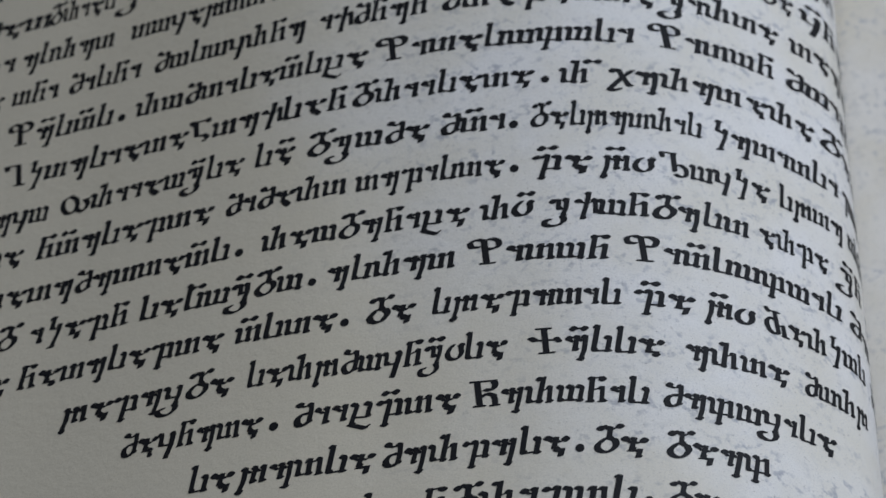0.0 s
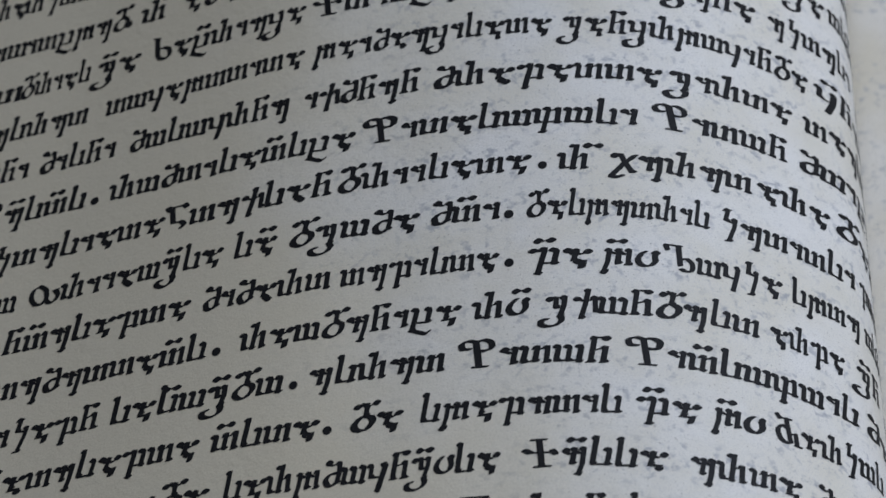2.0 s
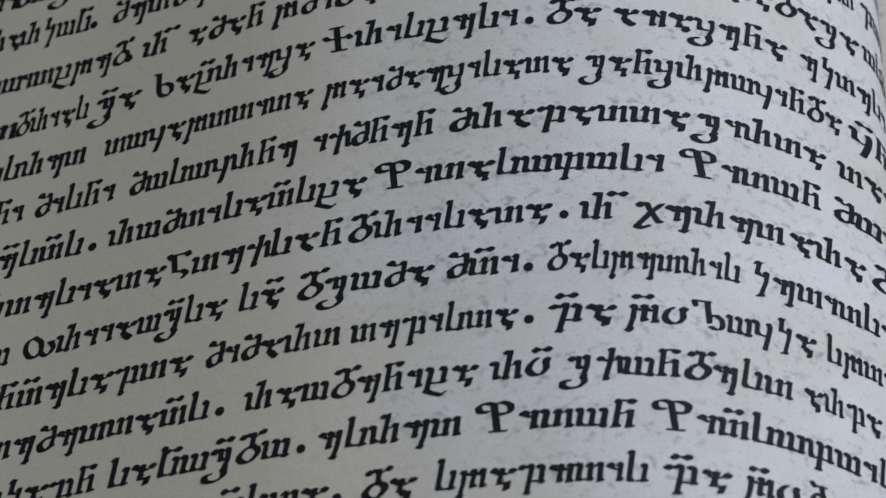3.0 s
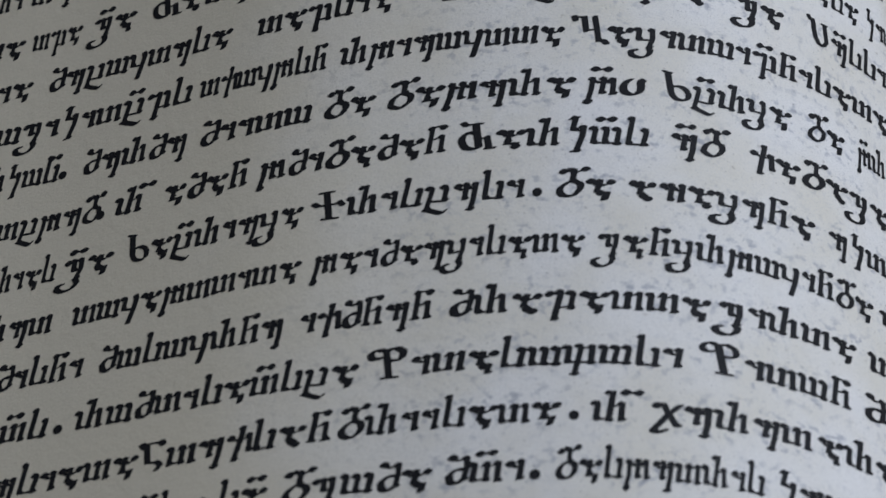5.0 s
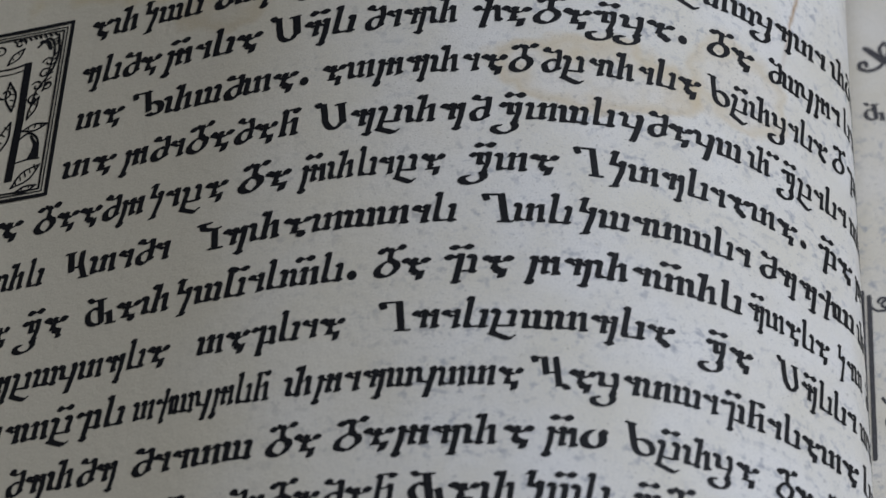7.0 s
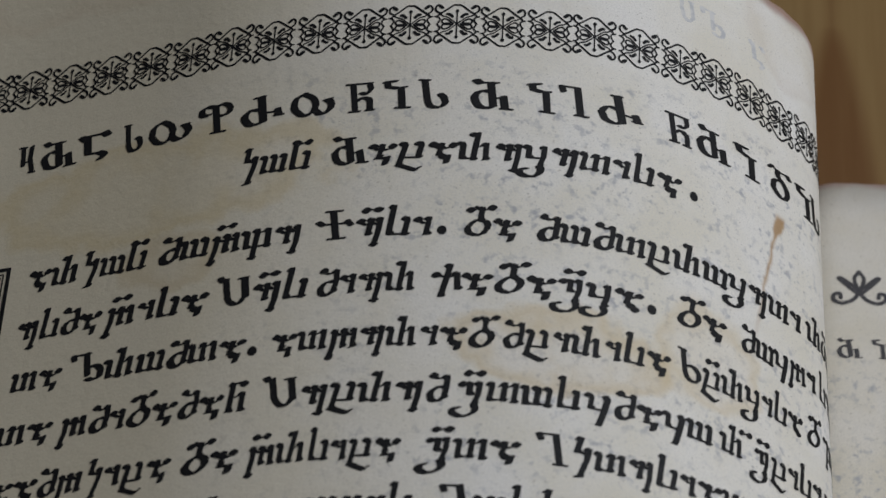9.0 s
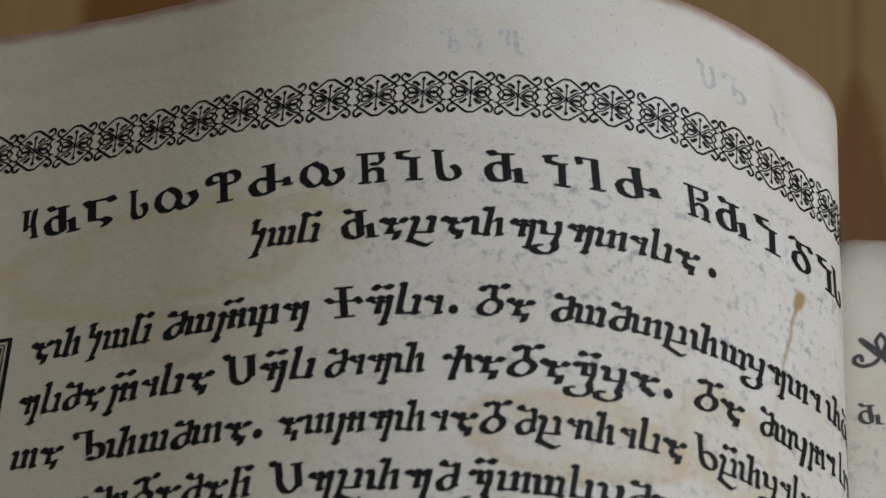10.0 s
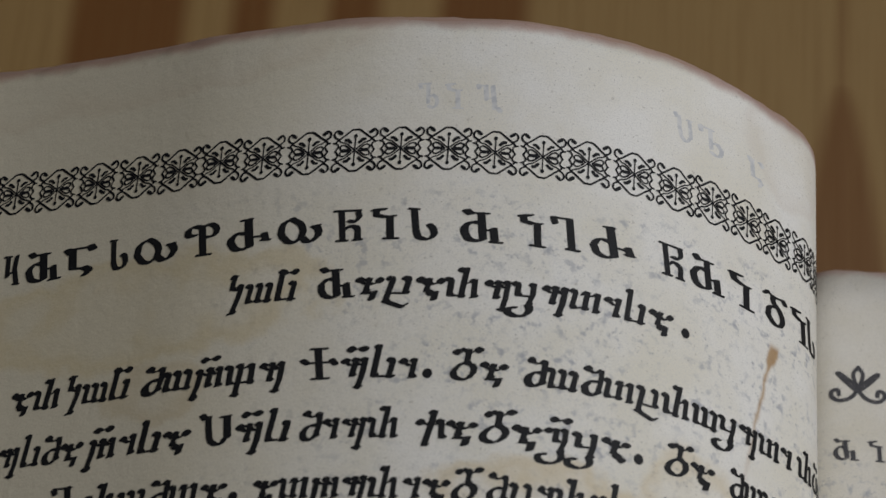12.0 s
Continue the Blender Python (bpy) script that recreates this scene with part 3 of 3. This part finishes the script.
XH = 0.29
LINES = [
    ((-0.918, -0.999, -0.935), "afkos~ -61.6 -44.1; mol~pe -42.2 -22.2; Te~si -19.8 -5.0; . -3.3; da -0.8 6.4; momtgfoyeti 8.6 50.3; fu~ 51.8 58.6; tafa 59.0 68.7"),
    ((-1.757, -1.855, -1.748), "esma -62.0 -49.8; l~isa -48.9 -34.5; Ue~s -32.6 -20.8; mief -19.4 -6.4; xadaz~ya -4.6 22.9; . 24.5; da 27.9 35.5; movli 38.3 53.4; sioe 54.5 66.5"),
    ((-2.570, -2.681, -2.587), "ta -61.6 -54.6; Nfomta -52.8 -28.4; . -27.0; atlefiad -24.7 3.6; mgifisa 4.8 26.8; Lg~fyisa 28.5 50.0; d 51.0 53.9; rtas 55.1 70.5"),
    ((-3.396, -3.504, -3.481), "ta -62.6 -54.8; lmidamah -53.4 -27.4; Uegfem -24.7 -1.8; z~tos -0.4 14.8; vmavo 15.8 33.3; f~ 34.8 39.8; z~gisi 40.3 53.8; osda 55.0 68.8"),
    ((-4.273, -4.334, -4.380), "adimat -92.0 -77.2; ga -75.5 -67.8; daamlkiga -65.7 -37.1; da -35.4 -28.0; l~fsiga -26.4 -7.3; z~ta -4.1 7.4; Jktesiata 10.0 42.7; . 44.4; r~a 47.1 54.7; leta 56.0 68.1"),
    ((-5.166, -5.153, -5.220), "selafi -92.0 -77.3; fefs -75.8 -63.1; Ktimi -59.7 -44.5; Iefatotis -40.2 -5.3; Jtskoitosi -1.6 34.5; meexo 35.9 54.5; fami 55.9 67.2"),
    ((-6.039, -5.975, -6.037), "tefia -92.0 -75.9; tra -74.3 -66.9; z~a -64.9 -58.5; Bafkos~ist~s -55.6 -19.6; . -18.1; da -15.6 -8.5; r~a -6.5 2.1; lefit~fs 4.2 33.0; e~tasa 34.2 48.5; kit 50.1 56.6; mesi 58.8 68.7"),
    ((-6.884, -6.822, -6.870), "salta -92.0 -80.5; ia -78.8 -73.5; megovtesa -70.8 -42.7; tarsia -38.5 -18.9; Jnisgotesa -14.0 23.2; z~a 27.6 34.6; Ue~ssi 39.1 53.7; tafa 55.0 66.1"),
    ((-7.722, -7.691, -7.712), "lesi -92.0 -80.2; mozikitg~rs -80.7 -47.9; txovlsh -46.4 -27.9; flieovtta -25.8 4.0; Vayitoir~hisata 5.7 53.5; sioe 54.8 69.6"),
    ((-8.571, -8.563, -8.570), "amofa -92.0 -78.2; fkos~ -78.4 -67.1; . -66.2; mefme -63.4 -47.8; miito -45.8 -29.6; da -27.7 -20.8; dalefa -19.1 5.5; l~u 7.1 14.4; Lg~fya 17.5 35.1; da 37.8 44.1; l~f 46.7 52.1; rtas 53.4 67.8"),
    ((-9.439, -9.400, -9.436), "tasio -92.0 -77.1; itgled -77.2 -59.7; . -59.4; f~ -57.3 -51.7; amah -50.1 -38.0; lmidamah -36.3 -10.8; Bafko~s -9.1 15.2; e~d 18.2 25.2; xadaza 28.8 51.9; osda 53.2 66.5"),
    ((-10.316, -10.231, -10.317), "imat -92.0 -76.7; dfias -76.7 -65.2; z~a -64.0 -57.0; Lag~fieya -54.5 -29.7; Tfisgesi -28.1 -0.6; . 1.4; da 3.4 10.8; anayeha 12.7 38.0; ektesi 40.5 59.7; leta 65.0 71.4"),
    ((-11.174, -11.123, -11.190), "afi -92.0 -81.9; esfet -80.5 -64.6; tovalttita -61.4 -29.4; laimaeyisata -27.5 7.1; zahyflovihda 8.9 47.4; v~him 49.0 67.0; fami 67.5 74.3"),
    ((-12.030, -12.023, -11.989), "fia -92.0 -82.8; thi -81.1 -73.3; mishi -71.4 -59.0; mosovfhe -56.6 -31.0; ixmheh -28.7 -11.6; mfaratta -9.5 22.9; zifta 24.1 43.7; taesd 46.3 67.5; mesi 67.5 75.0"),
    ((-12.896, -12.863, -12.784), "lta -92.0 -82.7; Pe~st~s -80.7 -62.9; . -61.0; fomtisat~sga -58.7 -20.8; Pitasoposi -19.1 19.3; Pitoh 21.9 42.5; moigi 44.6 66.1; tafa 68.0 75.0"),
    ((-13.751, -13.689, -13.664), "esi -92.0 -82.0; Jktesiata -79.9 -49.3; Ctexsah -48.6 -23.6; dfiisata -22.7 4.5; . 6.5; f~ 8.5 14.5; jefet 15.6 36.1; afa 37.0 49.8; dam 51.0 66.9; sioe 68.0 75.0"),
    ((-14.591, -14.528, -14.540), "fa -90.6 -82.2; evo -80.5 -71.7; Qfiiaoz~sa -69.5 -39.4; sa~ -37.6 -31.3; dzoma -29.3 -10.8; mt~i -9.1 0.4; . 2.0; dasletfis 4.2 29.5; ketitsi 31.0 54.4; rtas 56.0 68.0"),
    ((-15.410, -15.383, -15.372), "sio -92.0 -83.4; ra -81.8 -74.8; ht~esarta -72.5 -43.7; mimaft -41.6 -22.9; terista -21.3 0.4; . 2.2; r~a 4.4 12.9; l~u 14.6 21.8; Novka 23.2 40.2; slte 42.0 54.8; osda 56.5 68.5"),
    ((-16.248, -16.230, -16.223), "at -90.9 -82.2; latemettat~s -80.5 -40.4; . -38.5; faodehiga -35.2 -4.6; fu~ -2.6 4.4; zxohdest 6.9 36.3; afra 38.1 50.8; z~h 53.1 61.0; leta 66.7 70.8"),
    ((-17.086, -17.049, -17.061), "lafi -92.0 -78.6; d -76.9 -73.6; ikarh -71.4 -55.6; sas~oz~do -53.8 -28.6; . -26.8; esfet -24.9 -6.4; Pitoh -4.2 15.5; Pit~sopois 17.9 52.6; mn 54.2 64.0; fami 67.5 73.3"),
    ((-17.918, -17.886, -17.895), "tefia -91.0 -73.7; hatesarta -72.1 -40.0; t~sta -38.0 -23.2; . -21.6; da -18.7 -11.9; slarntis -9.4 17.0; r~a 19.0 27.2; l~u 29.2 36.2; Bafkos 38.2 58.4; mesi 62.5 72.0"),
    ((-18.755, -18.741, -18.784), "lareyda -64.0 -37.9; saflmovhz~usa -35.7 1.3; Te~ssa 4.6 22.7; efta 25.9 41.6; mofl 44.3 57.5"),
    ((-19.589, -19.592, -19.694), "mavheta -53.9 -33.0; . -30.9; miigr~ta -28.4 -5.1; Fefohis -3.4 20.6; mepoyisa 22.5 49.2"),
    ((-20.449, -20.464, -20.530), "sa -42.9 -36.5; letsa -35.5 -16.6; mefresa -15.5 9.8; . 11.6; da 13.2 20.2; daep 22.8 37.6"),
    ((-21.320, -21.333, -21.337), "nsohdfirts -22.2 18.8; . 20.7; da 22.8 29.8"),
]
title = "S -88.9 -85.1; K -66.0 -63.4; B -62.5 -57.7; C -56.6 -52.2; S -49.7 -47.2; Q -45.9 -39.9; P -38.2 -33.3; H -32.2 -26.5; Q -24.9 -19.3; F -17.3 -13.8; I -12.2 -9.2; S -7.3 -4.1; B -0.7 4.3; I 7.0 9.9; J 11.3 14.7; H 16.3 22.1; F 26.3 29.8; B 31.1 36.2; I 37.8 41.6; D 44.6 48.9; I 50.5 53.8; S 54.2 57.5"
subtitle = "kos~ -31.7 -21.8; Bagafeyetisa -18.7 28.3; . 30.8"
write(title, (1.079, 1.031, 1.123), 0.30, 0.0, leaf_at, "title_line", INK, leaf, 1, "black capital title letters")
write(subtitle, (0.248, 0.183, 0.251), XH, 0.11, leaf_at, "text_line", INK, leaf, 2)
for number, (feet, words) in enumerate(LINES):
    write(words, feet, XH, 0.11, leaf_at, "text_line", INK, leaf, 11 + number)

# ---- ornaments ----
def drawn(strokes, place, name, mat, parent, thick, seed, label="", off=0.006):
    """Printed strokes: each a list of points in cm and its thickness factor."""
    rng = random.Random(seed)
    verts, faces = [], []
    ring = np.array([(math.cos(radians(a)), math.sin(radians(a))) for a in range(22, 382, 45)])
    for pts, k in strokes:
        nib = ring * thick * k
        for a, b in zip(pts, pts[1:]):
            d = np.array(b) - np.array(a)
            both = [p for p in nib if p @ d <= 0]
            side = sorted(both, key=lambda p: p @ np.array([-d[1], d[0]]))
            fore = sorted([p for p in nib if p @ d > 0], key=lambda p: -(p @ np.array([-d[1], d[0]])))
            poly = np.array([p + np.array(a) for p in side] + [p + np.array(b) for p in fore])
            first = len(verts)
            verts += list(place(poly[:, 0], poly[:, 1], off + rng.uniform(0, 0.002)))
            faces.append(range(first, first + len(poly)))
    return part_mesh(name, mesh_of(name, verts, faces, smooth=False), mat, parent, label)


def curve(text, n=5):
    return smoothed([[float(v) for v in q.split(",")] for q in text.split()], n)


MOTIF = []
for sx in (1, -1):
    for sy in (1, -1):
        f = np.array([sx, sy])
        MOTIF.append((curve("-.265,.125 -.235,.16 -.17,.205 -.10,.26 -.045,.297 0,.298") * f, 1.3))
        MOTIF.append((curve("-.225,.165 -.285,.20 -.30,.255 -.265,.295 -.225,.285 -.205,.25") * f, 1.25))
        MOTIF.append((curve("-.235,.275 -.22,.265 -.205,.255") * f, 2.1))
        MOTIF.append((curve("-.235,.155 -.19,.125 -.12,.10 0,0") * f, 0.95))
        MOTIF.append((curve("-.13,.155 -.10,.15 -.065,.115") * f, 1.9))
        MOTIF.append((curve("-.30,.12 -.25,.10 -.235,.06 -.27,.0") * f, 1.1))
        MOTIF.append((curve("-.05,.0 -.11,.055 -.165,.08 -.205,.06 -.2,.025 -.175,.0") * f, 1.1))
    f = np.array([sx, 1])
    MOTIF.append((curve("-.10,.0 -.13,.0 -.16,.0") * f, 2.2))
    f = np.array([1, sx])
    MOTIF.append((curve("0,.0 0,.1 0,.2") * f, 0.8))
    MOTIF.append((curve("-.006,.2 0,.215 .006,.2") * f, 1.7))
for i in range(24):
    u0 = -8.457 + i * 0.628
    rng = random.Random(300 + i)
    wob = np.array([rng.uniform(-0.015, 0.015), rng.uniform(-0.015, 0.015)])
    drop = 2.39 + 0.0032 * (u0 - 0.5) ** 2
    drawn([(p * np.array([0.975, 1.06]) + np.array([u0, drop]) + wob, k * rng.uniform(0.95, 1.2)) for p, k in MOTIF], leaf_at, "ornament_motif", INK, leaf, 0.0112, i)


def spiral(cx, cy, r, turn, way=1, n=12):
    return [(cx + r * (1 - i / (n + 3)) * math.cos(turn + way * i * 0.55), cy + r * (1 - i / (n + 3)) * math.sin(turn + way * i * 0.55)) for i in range(n)]


def initial():
    """The framed woodcut initial beside the first lines: double frame, slanting stem, leaves and scrolls."""
    r0, r1, top, foot = 0.0, -2.6, -0.64, -3.72
    out = []
    for d, k in ((0, 1.5), (0.075, 0.5), (0.125, 0.7)):
        out.append(([(r1, top - d), (r0 - d, top - d), (r0 - d, foot + d), (r1, foot + d)], k))
    # stem with a head bar and the black tongue at its side
    for d in (-0.035, 0.0, 0.035):
        out.append(([(-0.62 + d, -1.26), (-0.60 + d, -2.3), (-0.62 + d, -3.36)], 1.2))
    out.append((curve("-.66,-1.26 -.85,-1.3 -1.1,-1.3"), 0.9))
    out.append((curve("-.66,-1.36 -.85,-1.4 -1.1,-1.4"), 0.6))
    out.append((curve("-.58,-2.66 -.42,-2.56 -.27,-2.7 -.23,-3.0"), 0.9))
    for i in range(5):
        out.append((curve(f"{-.38 + .02 * i:.3f},{-2.62 - .03 * i:.3f} {-.31 + .01 * i:.3f},-2.8 {-.37 + .03 * i:.3f},-3.02"), 0.8))
    out.append(([(-0.55, -3.06), (-0.38, -3.03), (-0.2, -3.04)], 0.7))
    # long leaves
    for root, tip, w, n in (((-0.54, -2.5), (-0.16, -2.44), 0.06, 3), ((-0.56, -3.5), (-0.17, -3.16), 0.09, 5), ((-0.5, -3.6), (-0.18, -3.52), 0.05, 2), ((-0.95, -1.22), (-0.72, -0.96), 0.06, 2), ((-0.5, -2.3), (-0.36, -1.92), 0.05, 2),
                            ((-0.86, -1.55), (-0.76, -2.1), 0.08, 4), ((-0.9, -2.9), (-0.74, -2.3), 0.08, 4), ((-1.2, -1.6), (-1.3, -2.4), 0.1, 4), ((-1.2, -3.4), (-1.0, -2.6), 0.1, 4)):
        p, q = np.array(root), np.array(tip)
        side = np.array((-(q - p)[1], (q - p)[0])) / np.hypot(*(q - p)) * w
        mid = (p + q) / 2
        out.append((smoothed([p, mid + side, q], 6), 0.8))
        out.append((smoothed([p, mid - side, q], 6), 0.8))
        for i in range(n):
            c = p + (q - p) * (i + 1) / (n + 1)
            out.append(([c - side * 0.1, c + side * 0.75 + (q - p) * 0.06], 0.5))
    # acanthus branch along the frame and scrolls below it
    out.append((curve("-.2,-.82 -.16,-1.1 -.2,-1.4 -.3,-1.6 -.42,-1.8 -.46,-2.05"), 0.9))
    out.append((curve("-.5,-.98 -.36,-.86 -.26,-.95 -.22,-1.2"), 1.0))
    out.append((curve("-.46,-.9 -.36,-.92 -.3,-1.05"), 1.6))
    for cx, cy, r, turn, way in ((-0.33, -1.5, 0.1, 0.5, 1), (-0.42, -1.72, 0.1, 2.5, -1), (-0.26, -1.72, 0.08, 4.0, 1), (-0.45, -1.95, 0.1, 1.0, 1), (-0.3, -1.3, 0.09, 3.0, -1), (-0.22, -0.95, 0.07, 1.5, 1),
                                 (-0.8, -0.86, 0.09, 0.0, 1), (-1.1, -0.95, 0.1, 2.0, -1), (-0.9, -1.75, 0.12, 3.0, 1), (-1.4, -1.2, 0.15, 0.0, 1), (-1.5, -3.0, 0.15, 2.0, 1)):
        out.append((spiral(cx, cy, r, turn, way), 0.75))
    for i in range(7):
        y = -1.15 - 0.09 * i
        out.append((curve(f"{-.17 - .01 * i:.3f},{y:.3f} {-.23 - .012 * i:.3f},{y - .05:.3f} {-.25 - .012 * i:.3f},{y - .13:.3f}"), 0.7))
    for i in range(9):
        out.append(([(-0.9 + 0.08 * i, -0.79), (-0.87 + 0.08 * i, -0.82)], 0.8))
    out = [([(-6.46 + x, y + 0.13) for x, y in pts], k) for pts, k in out]
    drawn(out, leaf_at, "woodcut_initial", INK, leaf, 0.021, 5, "framed black woodcut initial with leaf scrolls")


initial()

# faint print of the overleaf heading in the top margin
write("N -7.4 -4.9; I -3.9 -1.9; V 0.4 3.2", (3.02,) * 3, 0.25, 0.0, leaf_at, "show_through", INK_GHOST, leaf, 400, "faint grey mirrored print", off=0.001)
write("C 41 44", (3.12,) * 3, 0.25, 0.0, leaf_at, "show_through", INK_GHOST, leaf, 401, "faint grey mirrored print", off=0.001)
write("U 28 31; N 32 36", (3.18,) * 3, 0.25, 0.0, leaf_at, "show_through", INK_GHOST, leaf, 402, "faint grey mirrored print", off=0.001)

# ---- facing page ----
FLOWER = []
for sx in (1, -1):
    f = np.array([sx, 1])
    FLOWER.append((curve("0,.62 .07,.5 .05,.38 0,.26") * f, 1.8))
    FLOWER.append((curve("0,.26 .12,.38 .26,.5 .3,.5 .2,.38 .06,.24") * f, 1.8))
    FLOWER.append((curve("0,.24 .1,.1 .26,.04 .38,.1 .38,.2 .3,.22 .28,.14") * f, 2.0))
drawn([(p + np.array([0.98, 2.50]), k) for p, k in FLOWER], facing_at, "flower_ornament", INK_FACING, facing, 0.017, 1, "printed grey flower ornament")
write("B 6.1 9.3; I 11.3 13.2; F 16 19; H 21 25; Q 27 32", (1.55,) * 3, 0.22, 0.0, facing_at, "title_line", INK_FACING, facing, 3)


def plate():
    """The dark hatched woodcut on the facing page."""
    out = []
    x0, x1, y0, y1 = 0.50, 3.8, -4.81, -1.73
    for d in (0, 0.1):
        out.append(([(x0 + d, y0 + d), (x1 - d, y0 + d), (x1 - d, y1 - d), (x0 + d, y1 - d), (x0 + d, y0 + d)], 1.6))
    rng = random.Random(9)
    for i in range(46):
        y = y0 + 0.14 + i * 0.062
        out.append(([(x0 + 0.12, y), (x1 - 0.12, y + rng.uniform(-0.02, 0.02))], 1.25))
    for i in range(40):
        cx, cy = rng.uniform(x0 + 0.2, x1 - 0.2), rng.uniform(y0 + 0.2, y1 - 0.2)
        out.append((spiral(cx, cy, rng.uniform(0.1, 0.2), rng.uniform(0, 6)), 1.1))
    drawn(out, facing_at, "woodcut_plate", INK_FACING, facing, 0.022, 2, "dark hatched woodcut on the facing page")


plate()
